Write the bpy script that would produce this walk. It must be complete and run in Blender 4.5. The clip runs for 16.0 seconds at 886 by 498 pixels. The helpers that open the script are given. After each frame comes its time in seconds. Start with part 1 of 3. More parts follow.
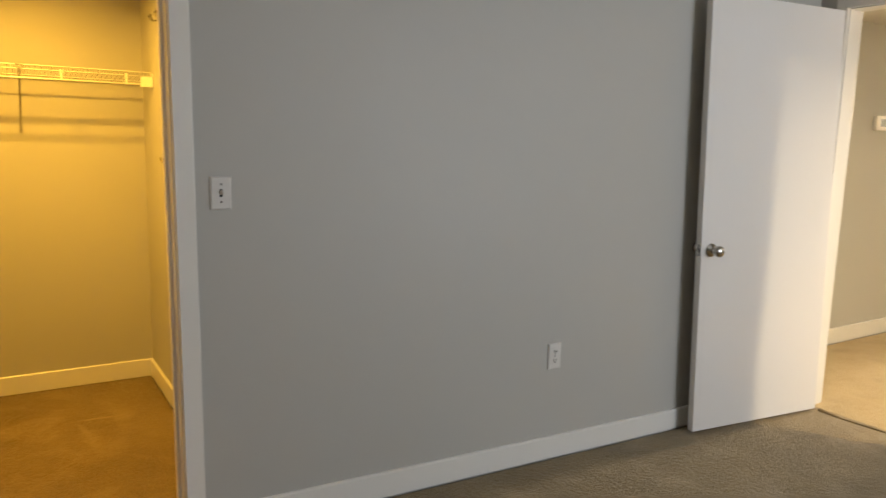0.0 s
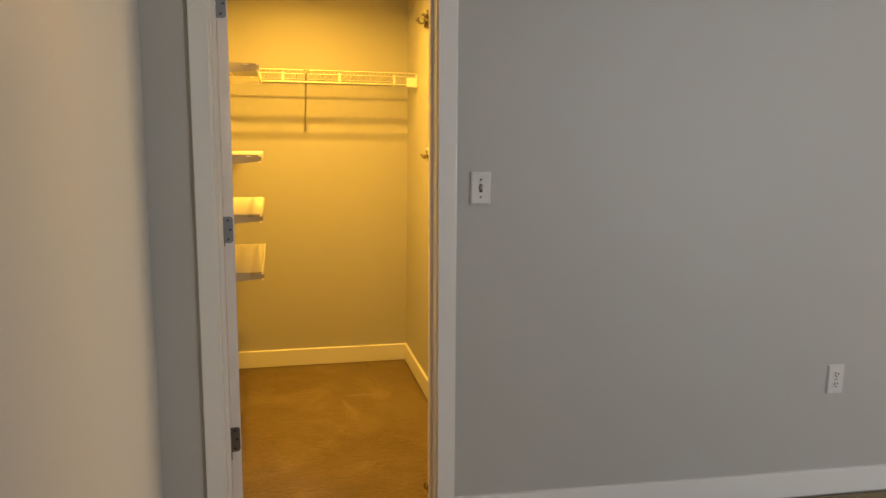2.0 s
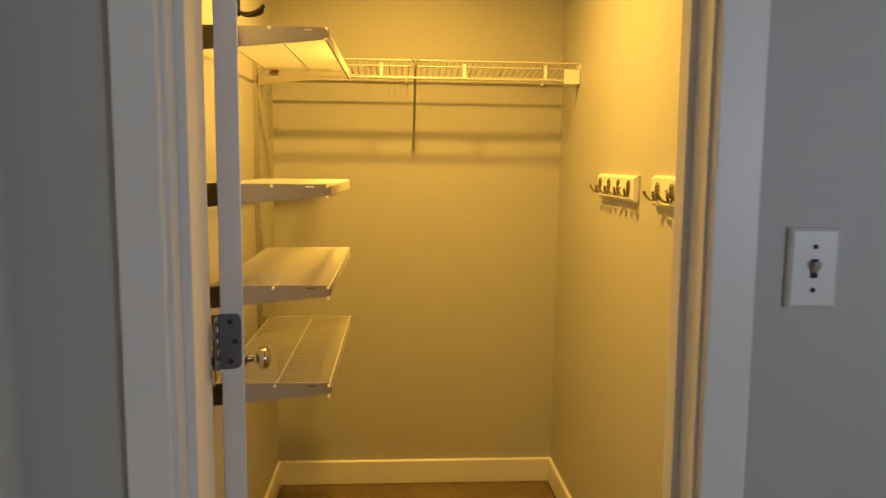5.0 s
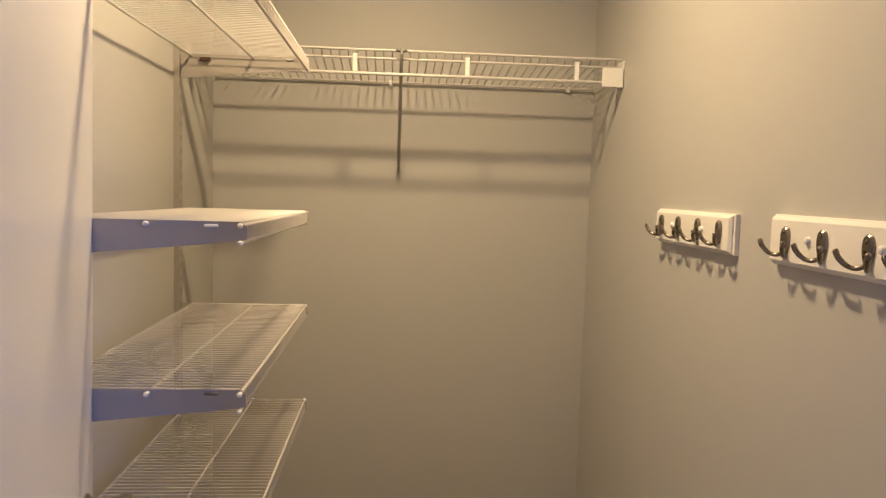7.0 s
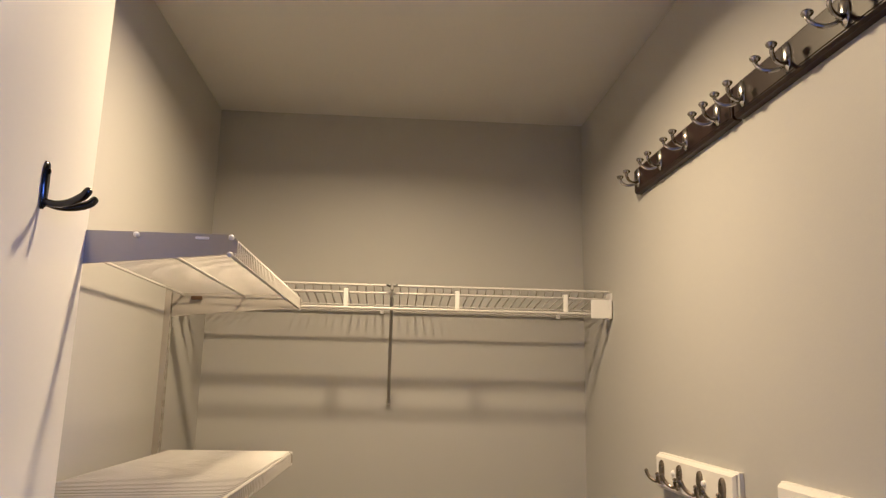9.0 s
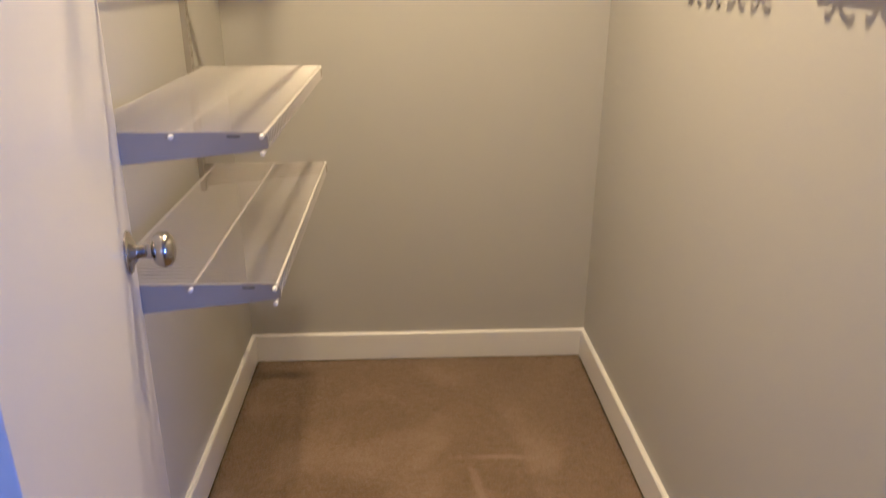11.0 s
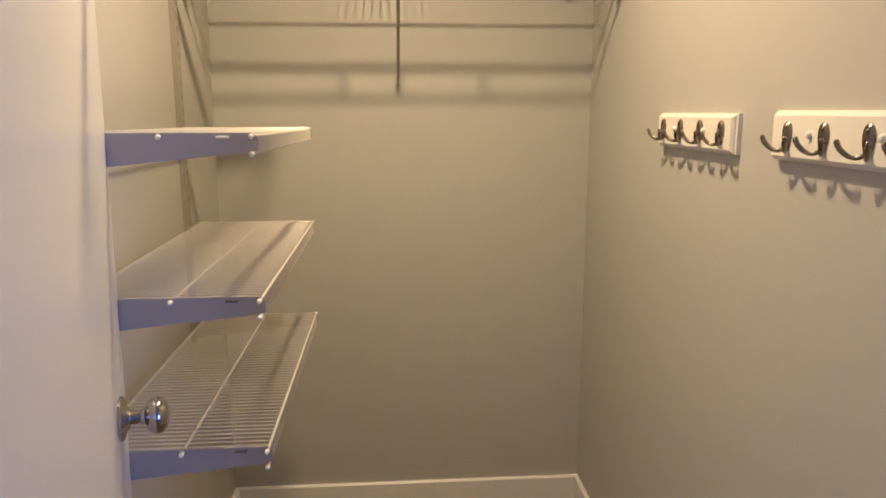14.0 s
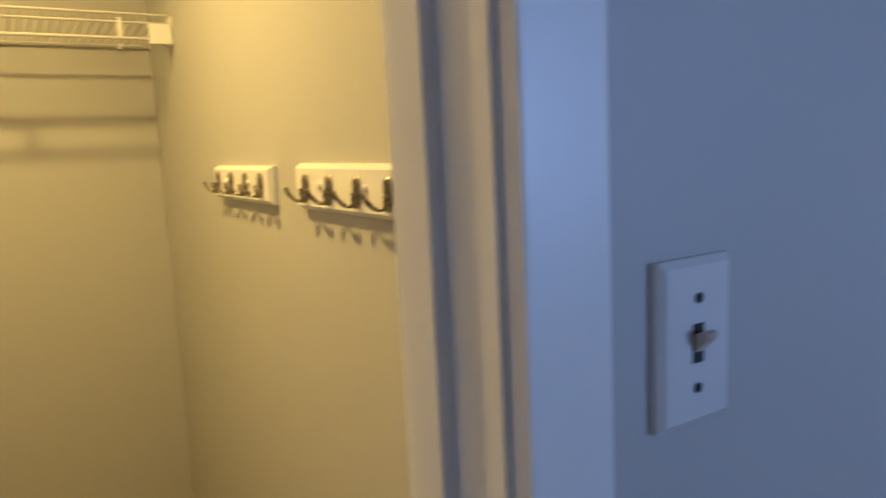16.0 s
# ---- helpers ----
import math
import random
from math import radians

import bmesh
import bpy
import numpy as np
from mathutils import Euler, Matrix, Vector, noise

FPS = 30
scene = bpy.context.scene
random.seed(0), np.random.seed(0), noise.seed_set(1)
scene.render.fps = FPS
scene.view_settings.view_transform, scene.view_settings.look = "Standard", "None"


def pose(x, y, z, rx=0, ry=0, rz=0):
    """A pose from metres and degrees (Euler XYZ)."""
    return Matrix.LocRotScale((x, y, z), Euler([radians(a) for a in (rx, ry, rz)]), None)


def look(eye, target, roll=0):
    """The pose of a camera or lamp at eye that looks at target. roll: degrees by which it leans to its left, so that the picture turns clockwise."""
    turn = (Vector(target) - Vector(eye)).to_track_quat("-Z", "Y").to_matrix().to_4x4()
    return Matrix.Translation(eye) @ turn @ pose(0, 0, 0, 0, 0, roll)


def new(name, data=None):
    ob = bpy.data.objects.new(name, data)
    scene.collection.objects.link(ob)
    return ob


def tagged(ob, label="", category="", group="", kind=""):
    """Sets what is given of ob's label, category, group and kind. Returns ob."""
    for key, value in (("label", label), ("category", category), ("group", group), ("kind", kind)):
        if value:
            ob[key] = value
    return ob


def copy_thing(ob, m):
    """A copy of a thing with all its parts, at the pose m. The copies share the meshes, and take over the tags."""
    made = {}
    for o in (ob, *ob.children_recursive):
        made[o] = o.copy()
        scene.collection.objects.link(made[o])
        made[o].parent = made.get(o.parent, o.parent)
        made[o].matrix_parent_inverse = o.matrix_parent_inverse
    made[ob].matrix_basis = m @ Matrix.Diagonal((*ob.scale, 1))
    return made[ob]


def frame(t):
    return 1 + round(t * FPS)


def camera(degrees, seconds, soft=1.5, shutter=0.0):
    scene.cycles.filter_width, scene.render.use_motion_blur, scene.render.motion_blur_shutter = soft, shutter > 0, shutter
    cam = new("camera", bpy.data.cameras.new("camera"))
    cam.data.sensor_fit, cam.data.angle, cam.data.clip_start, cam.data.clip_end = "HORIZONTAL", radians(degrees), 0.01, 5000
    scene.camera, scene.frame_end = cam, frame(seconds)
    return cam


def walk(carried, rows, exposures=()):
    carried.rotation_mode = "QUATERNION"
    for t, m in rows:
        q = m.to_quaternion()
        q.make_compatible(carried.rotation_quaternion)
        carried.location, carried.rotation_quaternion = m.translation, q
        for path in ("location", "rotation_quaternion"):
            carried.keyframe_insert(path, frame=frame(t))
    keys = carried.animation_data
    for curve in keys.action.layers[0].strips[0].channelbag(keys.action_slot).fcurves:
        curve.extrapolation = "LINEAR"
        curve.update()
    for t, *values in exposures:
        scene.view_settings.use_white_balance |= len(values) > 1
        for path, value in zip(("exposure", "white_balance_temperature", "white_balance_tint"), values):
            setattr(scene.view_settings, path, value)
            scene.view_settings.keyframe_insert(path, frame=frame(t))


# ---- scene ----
cam = camera(63.1, 16.0, soft=1.3, shutter=0.4)
PATH = [
    (0, (-0.738, -4.366, 1.416), (0.311, -2.69, 1.116), 1.5),
    (0.5, (-0.76, -4.347, 1.407), (0.137, -2.585, 1.102), 1.3),
    (1, (-0.761, -4.343, 1.415), (-0.025, -2.511, 1.097), 1.1),
    (1.5, (-0.763, -4.347, 1.41), (-0.188, -2.459, 1.087), 1.0),
    (2, (-0.764, -4.288, 1.409), (-0.32, -2.365, 1.087), 0.8),
    (2.5, (-0.779, -4.123, 1.398), (-0.417, -2.18, 1.093), 0.6),
    (3, (-0.767, -3.961, 1.391), (-0.479, -2.003, 1.103), 0.4),
    (3.5, (-0.713, -3.699, 1.392), (-0.487, -1.731, 1.115), 0.3),
    (4, (-0.683, -3.483, 1.396), (-0.509, -1.508, 1.136), 0.3),
    (4.2, (-0.685, -3.381, 1.389), (-0.526, -1.404, 1.132), 0.2),
    (6.3, (-0.624, -2.377, 1.354), (-0.523, -0.39, 1.153), 1.3),
    (6.5, (-0.628, -2.33, 1.354), (-0.519, -0.343, 1.162), 1.4),
    (7, (-0.615, -2.233, 1.357), (-0.473, -0.245, 1.193), 1.6),
    (7.5, (-0.599, -2.203, 1.372), (-0.445, -0.211, 1.284), 1.5),
    (8, (-0.595, -2.201, 1.42), (-0.454, -0.21, 1.558), 1.5),
    (8.2, (-0.595, -2.207, 1.438), (-0.457, -0.223, 1.647), 1.6),
    (9.0, (-0.6, -2.215, 1.47), (-0.463, -0.252, 1.83), 1.2),
    (10.3, (-0.61, -2.235, 1.336), (-0.493, -0.268, 0.995), 0.3),
    (10.5, (-0.617, -2.232, 1.317), (-0.501, -0.289, 0.859), 0.5),
    (11, (-0.62, -2.248, 1.281), (-0.52, -0.386, 0.558), 0.3),
    (11.5, (-0.623, -2.264, 1.247), (-0.537, -0.492, 0.324), 0.1),
    (12, (-0.619, -2.279, 1.237), (-0.539, -0.572, 0.199), 0.3),
    (12.5, (-0.62, -2.277, 1.252), (-0.533, -0.541, 0.263), 0.5),
    (13, (-0.625, -2.27, 1.285), (-0.527, -0.435, 0.496), 0.5),
    (13.5, (-0.629, -2.266, 1.319), (-0.521, -0.347, 0.767), 0.3),
    (14, (-0.634, -2.262, 1.332), (-0.486, -0.303, 0.958), -0.1),
    (14.5, (-0.627, -2.266, 1.327), (-0.366, -0.304, 1.044), -0.6),
    (15, (-0.592, -2.298, 1.323), (-0.126, -0.354, 1.077), -0.9),
    (15.5, (-0.548, -2.305, 1.32), (0.216, -0.472, 1.086), -1.3),
    (16, (-0.486, -2.322, 1.357), (0.584, -0.658, 1.068), -2.4),
]
# White balance follows the clip: daylight at first, the warm closet bulb later.
EXPOSURES = [
    (0.0, 0.05, 6850, 9),
    (2.0, 0.03, 7050, 11),
    (4.2, -0.20, 6900, 10),
    (6.3, -0.68, 3900, 23),
    (7.0, -0.71, 3700, 37),
    (8.2, -0.93, 3590, 38),
    (10.5, -0.5, 3570, 37),
    (11.0, -0.08, 3590, 36),
    (11.5, 0.15, 3665, 34),
    (12.0, 0.31, 3710, 32),
    (12.5, 0.36, 3750, 33),
    (13.0, 0.08, 3725, 34),
    (13.5, -0.32, 3715, 36),
    (14.0, -0.5, 3660, 36),
    (15.0, -0.57, 3630, 37),
    (15.5, -0.5, 3650, 33),
    (16.0, -0.45, 4220, 18),
]
walk(cam, [(t, look(eye, target, roll)) for t, eye, target, roll in PATH], EXPOSURES)

# ---- plan, in metres: the closet's back right corner is the origin, y points into the closet ----
CEIL = 2.30            # ceiling height
CX0 = -1.157           # closet left wall
CY0 = -1.875           # closet side of the front wall
BY = -2.035            # bedroom side of the front wall
BX0, BX1 = -1.135, 3.05  # bedroom left and right walls
BY0 = -6.2             # bedroom back wall
JL, JR = -0.942, -0.267  # closet door jambs
DOOR_H = 2.06
HALL_Y = -1.50         # hall wall with the thermostat
HALL_X1 = 8.6

# ---- world and lights ----
world = bpy.data.worlds.new("sky")
scene.world = world
world.use_nodes = True
sky = world.node_tree.nodes.new("ShaderNodeTexSky")
sky.sky_type = "NISHITA"
sky.sun_disc = False
sky.sun_elevation = radians(35)
sky.sun_rotation = radians(100)
world.node_tree.nodes["Background"].inputs["Strength"].default_value = 0.08
world.node_tree.links.new(sky.outputs[0], world.node_tree.nodes["Background"].inputs["Color"])


def area_lamp(name, eye, target, w, h, watts, color):
    data = bpy.data.lights.new(name, "AREA")
    data.shape, data.size, data.size_y, data.energy, data.color = "RECTANGLE", w, h, watts, color
    ob = new(name, data)
    ob.matrix_world = look(eye, target)
    return ob


def bulb_lamp(name, at, width, length, watts, color):
    """The bulb of a flush ceiling light, shining down."""
    data = bpy.data.lights.new(name, "AREA")
    data.shape, data.size, data.size_y, data.energy, data.color = "ELLIPSE", width, length, watts, color
    data.spread = radians(162)
    ob = new(name, data)
    ob.location = at
    return ob


# Unseen fill lamp, added to brighten the hall carpet and walls.
HALL_FILL = (3.93, -4.28, 2.264)
bulb_lamp("hall_ceiling_light", HALL_FILL, 0.10, 0.10, 95.0, (1.0, 0.82, 0.57))
LAMP = (-0.62, -0.90, 2.264)
bulb_lamp("closet_ceiling_light", LAMP, 0.115, 0.11, 42.0, (1.0, 0.52, 0.062))
area_lamp("bedroom_window_light", (2.55, BY0 + 0.02, 1.45), (2.1, -2.0, 2.5), 0.9, 1.3, 66.0, (0.83, 0.895, 1.0))
# Added unseen source at the hall's end: throws the warm glow on the west wall.
area_lamp("hall_window_light", (HALL_X1 - 0.02, -2.355, 1.62), (3.0, -2.355, 1.2), 0.35, 0.9, 320.0, (1.0, 0.85, 0.65))


# ---- materials ----
def material(name, color, rough=0.5, metal=0.0, vary=0.06, scale=3.0, grain=200.0, bump=0.02, dist=0.002):
    """A principled material: two scales of tone, fine relief."""
    m = bpy.data.materials.new(name)
    m.use_nodes = True
    nt = m.node_tree
    bs = nt.nodes["Principled BSDF"]
    bs.inputs["Roughness"].default_value = rough
    bs.inputs["Metallic"].default_value = metal
    geo = nt.nodes.new("ShaderNodeNewGeometry")
    n1 = nt.nodes.new("ShaderNodeTexNoise")
    n1.inputs["Scale"].default_value, n1.inputs["Detail"].default_value = scale, 5.0
    n2 = nt.nodes.new("ShaderNodeTexNoise")
    n2.inputs["Scale"].default_value, n2.inputs["Detail"].default_value = grain, 3.0
    nt.links.new(geo.outputs["Position"], n1.inputs["Vector"])
    nt.links.new(geo.outputs["Position"], n2.inputs["Vector"])
    mix = nt.nodes.new("ShaderNodeMix")
    mix.data_type = "RGBA"
    mix.inputs[6].default_value = (*[c * (1 - vary) for c in color], 1)
    mix.inputs[7].default_value = (*[min(1, c * (1 + vary)) for c in color], 1)
    add = nt.nodes.new("ShaderNodeMath")
    add.operation = "MULTIPLY_ADD"
    add.inputs[1].default_value = 0.35
    nt.links.new(n2.outputs[0], add.inputs[0])
    half = nt.nodes.new("ShaderNodeMath")
    half.operation = "MULTIPLY"
    half.inputs[1].default_value = 0.65
    nt.links.new(n1.outputs[0], half.inputs[0])
    nt.links.new(half.outputs[0], add.inputs[2])
    nt.links.new(add.outputs[0], mix.inputs[0])
    nt.links.new(mix.outputs[2], bs.inputs["Base Color"])
    rr = nt.nodes.new("ShaderNodeMapRange")
    rr.inputs["To Min"].default_value, rr.inputs["To Max"].default_value = rough * 0.85, min(1, rough * 1.15)
    nt.links.new(n1.outputs[0], rr.inputs["Value"])
    nt.links.new(rr.outputs[0], bs.inputs["Roughness"])
    b = nt.nodes.new("ShaderNodeBump")
    b.inputs["Strength"].default_value, b.inputs["Distance"].default_value = bump, dist
    nt.links.new(n2.outputs[0], b.inputs["Height"])
    nt.links.new(b.outputs[0], bs.inputs["Normal"])
    return m


def carpet_material(name, dark, light, worn, streaks=()):
    """Cut-pile carpet: tufts, patches of trodden pile and pale worn marks."""
    m = bpy.data.materials.new(name)
    m.use_nodes = True
    nt = m.node_tree
    L = nt.links.new
    bs = nt.nodes["Principled BSDF"]
    bs.inputs["Roughness"].default_value = 1.0
    bs.inputs["Sheen Weight"].default_value = 0.25
    bs.inputs["Specular IOR Level"].default_value = 0.1
    geo = nt.nodes.new("ShaderNodeNewGeometry")

    def noise_node(scale, detail, distort=0.0):
        n = nt.nodes.new("ShaderNodeTexNoise")
        n.inputs["Scale"].default_value, n.inputs["Detail"].default_value, n.inputs["Distortion"].default_value = scale, detail, distort
        L(geo.outputs["Position"], n.inputs["Vector"])
        return n

    tuft, clump, patch, mark = noise_node(150, 3), noise_node(48, 4), noise_node(5, 5, 0.6), noise_node(4.5, 8, 0.5)
    clump2 = noise_node(22, 4)
    mix = nt.nodes.new("ShaderNodeMix")
    mix.data_type = "RGBA"
    mix.inputs[6].default_value, mix.inputs[7].default_value = (*dark, 1), (*light, 1)
    s1 = nt.nodes.new("ShaderNodeMath")
    s1.operation = "ADD"
    r1 = nt.nodes.new("ShaderNodeMapRange")
    r1.inputs["From Min"].default_value, r1.inputs["From Max"].default_value = 0.35, 0.65
    r1.inputs["To Min"].default_value, r1.inputs["To Max"].default_value = -0.13, 0.11
    L(tuft.outputs[0], r1.inputs["Value"])
    s2 = nt.nodes.new("ShaderNodeMath")
    s2.operation = "MULTIPLY_ADD"
    s2.inputs[1].default_value = 0.5
    L(clump.outputs[0], s2.inputs[0])
    s3 = nt.nodes.new("ShaderNodeMath")
    s3.operation = "MULTIPLY"
    s3.inputs[1].default_value = 0.5
    L(patch.outputs[0], s3.inputs[0])
    L(s3.outputs[0], s2.inputs[2])
    L(s2.outputs[0], s1.inputs[0])
    L(r1.outputs[0], s1.inputs[1])
    s1.use_clamp = True
    L(s1.outputs[0], mix.inputs[0])
    wear = nt.nodes.new("ShaderNodeMapRange")
    wear.inputs["From Min"].default_value, wear.inputs["From Max"].default_value = 0.52, 0.75
    wear.inputs["To Max"].default_value = 0.4
    L(mark.outputs[0], wear.inputs["Value"])
    mix2 = nt.nodes.new("ShaderNodeMix")
    mix2.data_type = "RGBA"
    mix2.inputs[7].default_value = (*worn, 1)
    L(wear.outputs[0], mix2.inputs[0])
    L(mix.outputs[2], mix2.inputs[6])
    last = mix2
    for cx, cy, hx, hy, rz, amount in streaks:
        mp = nt.nodes.new("ShaderNodeMapping")
        mp.vector_type = "TEXTURE"
        mp.inputs["Location"].default_value = (cx, cy, 0)
        mp.inputs["Rotation"].default_value = (0, 0, radians(rz))
        mp.inputs["Scale"].default_value = (hx, hy, 1)
        L(geo.outputs["Position"], mp.inputs["Vector"])
        warp = nt.nodes.new("ShaderNodeVectorMath")
        warp.operation = "MULTIPLY_ADD"
        warp.inputs[1].default_value = (1.2, 1.2, 0)
        L(clump2.outputs[1], warp.inputs[0])
        L(mp.outputs[0], warp.inputs[2])
        ln = nt.nodes.new("ShaderNodeVectorMath")
        ln.operation = "DISTANCE"
        ln.inputs[1].default_value = (0.6, 0.6, 0)
        L(warp.outputs[0], ln.inputs[0])
        fall = nt.nodes.new("ShaderNodeMapRange")
        fall.interpolation_type = "SMOOTHSTEP"
        fall.inputs["From Min"].default_value, fall.inputs["From Max"].default_value = 1.0, 0.25
        fall.inputs["To Max"].default_value = amount
        L(ln.outputs["Value"], fall.inputs["Value"])
        mx = nt.nodes.new("ShaderNodeMix")
        mx.data_type = "RGBA"
        mx.inputs[7].default_value = (*worn, 1)
        L(fall.outputs[0], mx.inputs[0])
        L(last.outputs[2], mx.inputs[6])
        last = mx
    L(last.outputs[2], bs.inputs["Base Color"])
    hs = nt.nodes.new("ShaderNodeMath")
    hs.operation = "ADD"
    L(tuft.outputs[0], hs.inputs[0])
    L(clump.outputs[0], hs.inputs[1])
    b = nt.nodes.new("ShaderNodeBump")
    b.inputs["Strength"].default_value, b.inputs["Distance"].default_value = 0.8, 0.008
    L(hs.outputs[0], b.inputs["Height"])
    L(b.outputs[0], bs.inputs["Normal"])
    return m


WALL = material("grey_wall_paint", (0.46, 0.455, 0.43), 0.5, vary=0.03, scale=1.2, grain=260, bump=0.12, dist=0.001)
CEILING = material("white_ceiling_paint", (0.68, 0.67, 0.64), 0.8, vary=0.04, scale=1.5, grain=180, bump=0.2, dist=0.001)
TRIM = material("white_trim_paint", (0.76, 0.75, 0.72), 0.35, vary=0.03, scale=6, grain=90, bump=0.05, dist=0.001)
DOOR = material("white_door_paint", (0.73, 0.72, 0.71), 0.32, vary=0.025, scale=2.5, grain=120, bump=0.06, dist=0.001)
WIRE = material("white_vinyl_wire", (0.55, 0.535, 0.50), 0.35, vary=0.04, scale=9, grain=90, bump=0.02)
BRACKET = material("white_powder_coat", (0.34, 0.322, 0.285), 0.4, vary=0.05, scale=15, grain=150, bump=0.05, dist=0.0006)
PLATE = material("off_white_plate_plastic", (0.66, 0.65, 0.63), 0.35, vary=0.04, scale=25, grain=140, bump=0.03)
PLASTIC = material("white_plastic", (0.80, 0.79, 0.76), 0.3, vary=0.03, scale=20, grain=120, bump=0.02)
BOARD = material("white_lacquered_board", (0.80, 0.78, 0.72), 0.3, vary=0.03, scale=12, grain=80, bump=0.03)
BRONZE = material("dark_nickel", (0.235, 0.205, 0.155), 0.28, 1.0, vary=0.25, scale=60, grain=300, bump=0.05, dist=0.0005)
NICKEL = material("satin_nickel", (0.47, 0.455, 0.43), 0.17, 1.0, vary=0.06, scale=30, grain=400, bump=0.03, dist=0.0004)
STEEL = material("dull_steel", (0.17, 0.17, 0.17), 0.42, 1.0, vary=0.12, scale=40, grain=400, bump=0.05, dist=0.0004)
MAHOGANY = material("dark_red_brown_wood", (0.016, 0.006, 0.004), 0.42, vary=0.5, scale=25, grain=160, bump=0.08, dist=0.0006)
CHROME = material("black_chrome", (0.06, 0.06, 0.065), 0.16, 1.0, vary=0.2, scale=40, grain=300, bump=0.03, dist=0.0004)
BRACE = material("grey_enamel", (0.36, 0.35, 0.33), 0.4, 0.3, vary=0.1, scale=30)
SLOT = material("shaded_slot", (0.22, 0.21, 0.19), 0.7, vary=0.2)
BLACK = material("dark_slot", (0.015, 0.014, 0.013), 0.7, vary=0.2)
IVORY = material("aged_ivory_plastic", (0.46, 0.40, 0.33), 0.35, vary=0.1, scale=40)
RUST = material("brown_worn_metal", (0.11, 0.055, 0.025), 0.55, 0.4, vary=0.3, scale=80)
BRASS = material("aged_brass", (0.17, 0.11, 0.045), 0.4, 1.0, vary=0.25, scale=50, grain=300, bump=0.05)
PORCELAIN = material("white_porcelain", (0.82, 0.81, 0.78), 0.2, vary=0.02)
SUBFLOOR = material("grey_subfloor", (0.10, 0.08, 0.06), 0.9, vary=0.3)
SCREEN = material("grey_display", (0.16, 0.17, 0.15), 0.25, vary=0.1)
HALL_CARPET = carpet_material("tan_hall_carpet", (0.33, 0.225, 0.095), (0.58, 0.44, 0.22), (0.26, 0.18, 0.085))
CARPET = carpet_material("beige_carpet", (0.107, 0.069, 0.026), (0.294, 0.215, 0.095), (0.42, 0.32, 0.20), [
    (-0.37, -0.575, 0.14, 0.016, -3, 0.42), (-0.44, -0.68, 0.018, 0.13, 10, 0.3), (-0.42, -0.80, 0.06, 0.16, 6, 0.26), (-0.36, -0.98, 0.10, 0.20, -20, 0.2)])
GLOW = bpy.data.materials.new("lit_bulb_glass")
GLOW.use_nodes = True
GLOW.node_tree.nodes["Principled BSDF"].inputs["Emission Color"].default_value = (1.0, 0.6, 0.2, 1)
GLOW.node_tree.nodes["Principled BSDF"].inputs["Emission Strength"].default_value = 6.0


# ---- mesh helpers ----
def box(bm, lo, hi, bevel=0.0, seg=2):
    c = [(a + b) / 2 for a, b in zip(lo, hi)]
    s = [abs(b - a) for a, b in zip(lo, hi)]
    made = bmesh.ops.create_cube(bm, size=1.0, matrix=Matrix.Translation(c) @ Matrix.Diagonal((*s, 1)))
    if bevel:
        edges = list({e for v in made["verts"] for e in v.link_edges})
        bmesh.ops.bevel(bm, geom=edges, offset=bevel, segments=seg, profile=0.7, affect="EDGES")
    return bm


def tube(bm, pts, r, seg=8, cap=True, radii=None):
    """A round rod swept along points."""
    pts = [Vector(p) for p in pts]
    rings = []
    for i, p in enumerate(pts):
        d = (pts[min(i + 1, len(pts) - 1)] - pts[max(i - 1, 0)]).normalized()
        up = Vector((0, 0, 1)) if abs(d.z) < 0.9 else Vector((1, 0, 0))
        a = d.cross(up).normalized()
        b = d.cross(a).normalized()
        rr = radii[i] if radii else r
        rings.append([bm.verts.new(p + rr * (math.cos(2 * math.pi * k / seg) * a + math.sin(2 * math.pi * k / seg) * b)) for k in range(seg)])
    for q, s in zip(rings, rings[1:]):
        for k in range(seg):
            bm.faces.new((q[k], q[(k + 1) % seg], s[(k + 1) % seg], s[k]))
    if cap:
        bm.faces.new(rings[0][::-1])
        bm.faces.new(rings[-1])
    return bm


def lathe(bm, profile, m=None, seg=24):
    """Turn (radius, height) pairs round z, then move by m."""
    m = m or Matrix()
    rings = [[bm.verts.new(m @ Vector((r * math.cos(2 * math.pi * k / seg), r * math.sin(2 * math.pi * k / seg), z))) for k in range(seg)] for r, z in profile]
    for q, s in zip(rings, rings[1:]):
        for k in range(seg):
            bm.faces.new((q[k], q[(k + 1) % seg], s[(k + 1) % seg], s[k]))
    bm.faces.new(rings[0][::-1])
    bm.faces.new(rings[-1])
    return bm


def prism(bm, outline, axis, a, b):
    """Extrude an outline along axis x, y or z between a and b."""
    def at(p, t):
        return {"x": (t, p[0], p[1]), "y": (p[0], t, p[1]), "z": (p[0], p[1], t)}[axis]
    lo = [bm.verts.new(at(p, a)) for p in outline]
    hi = [bm.verts.new(at(p, b)) for p in outline]
    n = len(outline)
    for k in range(n):
        bm.faces.new((lo[k], lo[(k + 1) % n], hi[(k + 1) % n], hi[k]))
    bm.faces.new(lo[::-1])
    bm.faces.new(hi)
    return bm


def mesh_of(name, bm, mat, smooth=False):
    bmesh.ops.recalc_face_normals(bm, faces=bm.faces)
    me = bpy.data.meshes.new(name)
    bm.to_mesh(me)
    bm.free()
    me.materials.append(mat)
    if smooth:
        for p in me.polygons:
            p.use_smooth = True
        me.set_sharp_from_angle(angle=radians(40))
    return me


def part(name, bm, mat, parent=None, label="", smooth=False):
    ob = new(name, mesh_of(name, bm, mat, smooth))
    if parent:
        ob.parent = parent
    if label:
        ob["label"] = label
    return ob


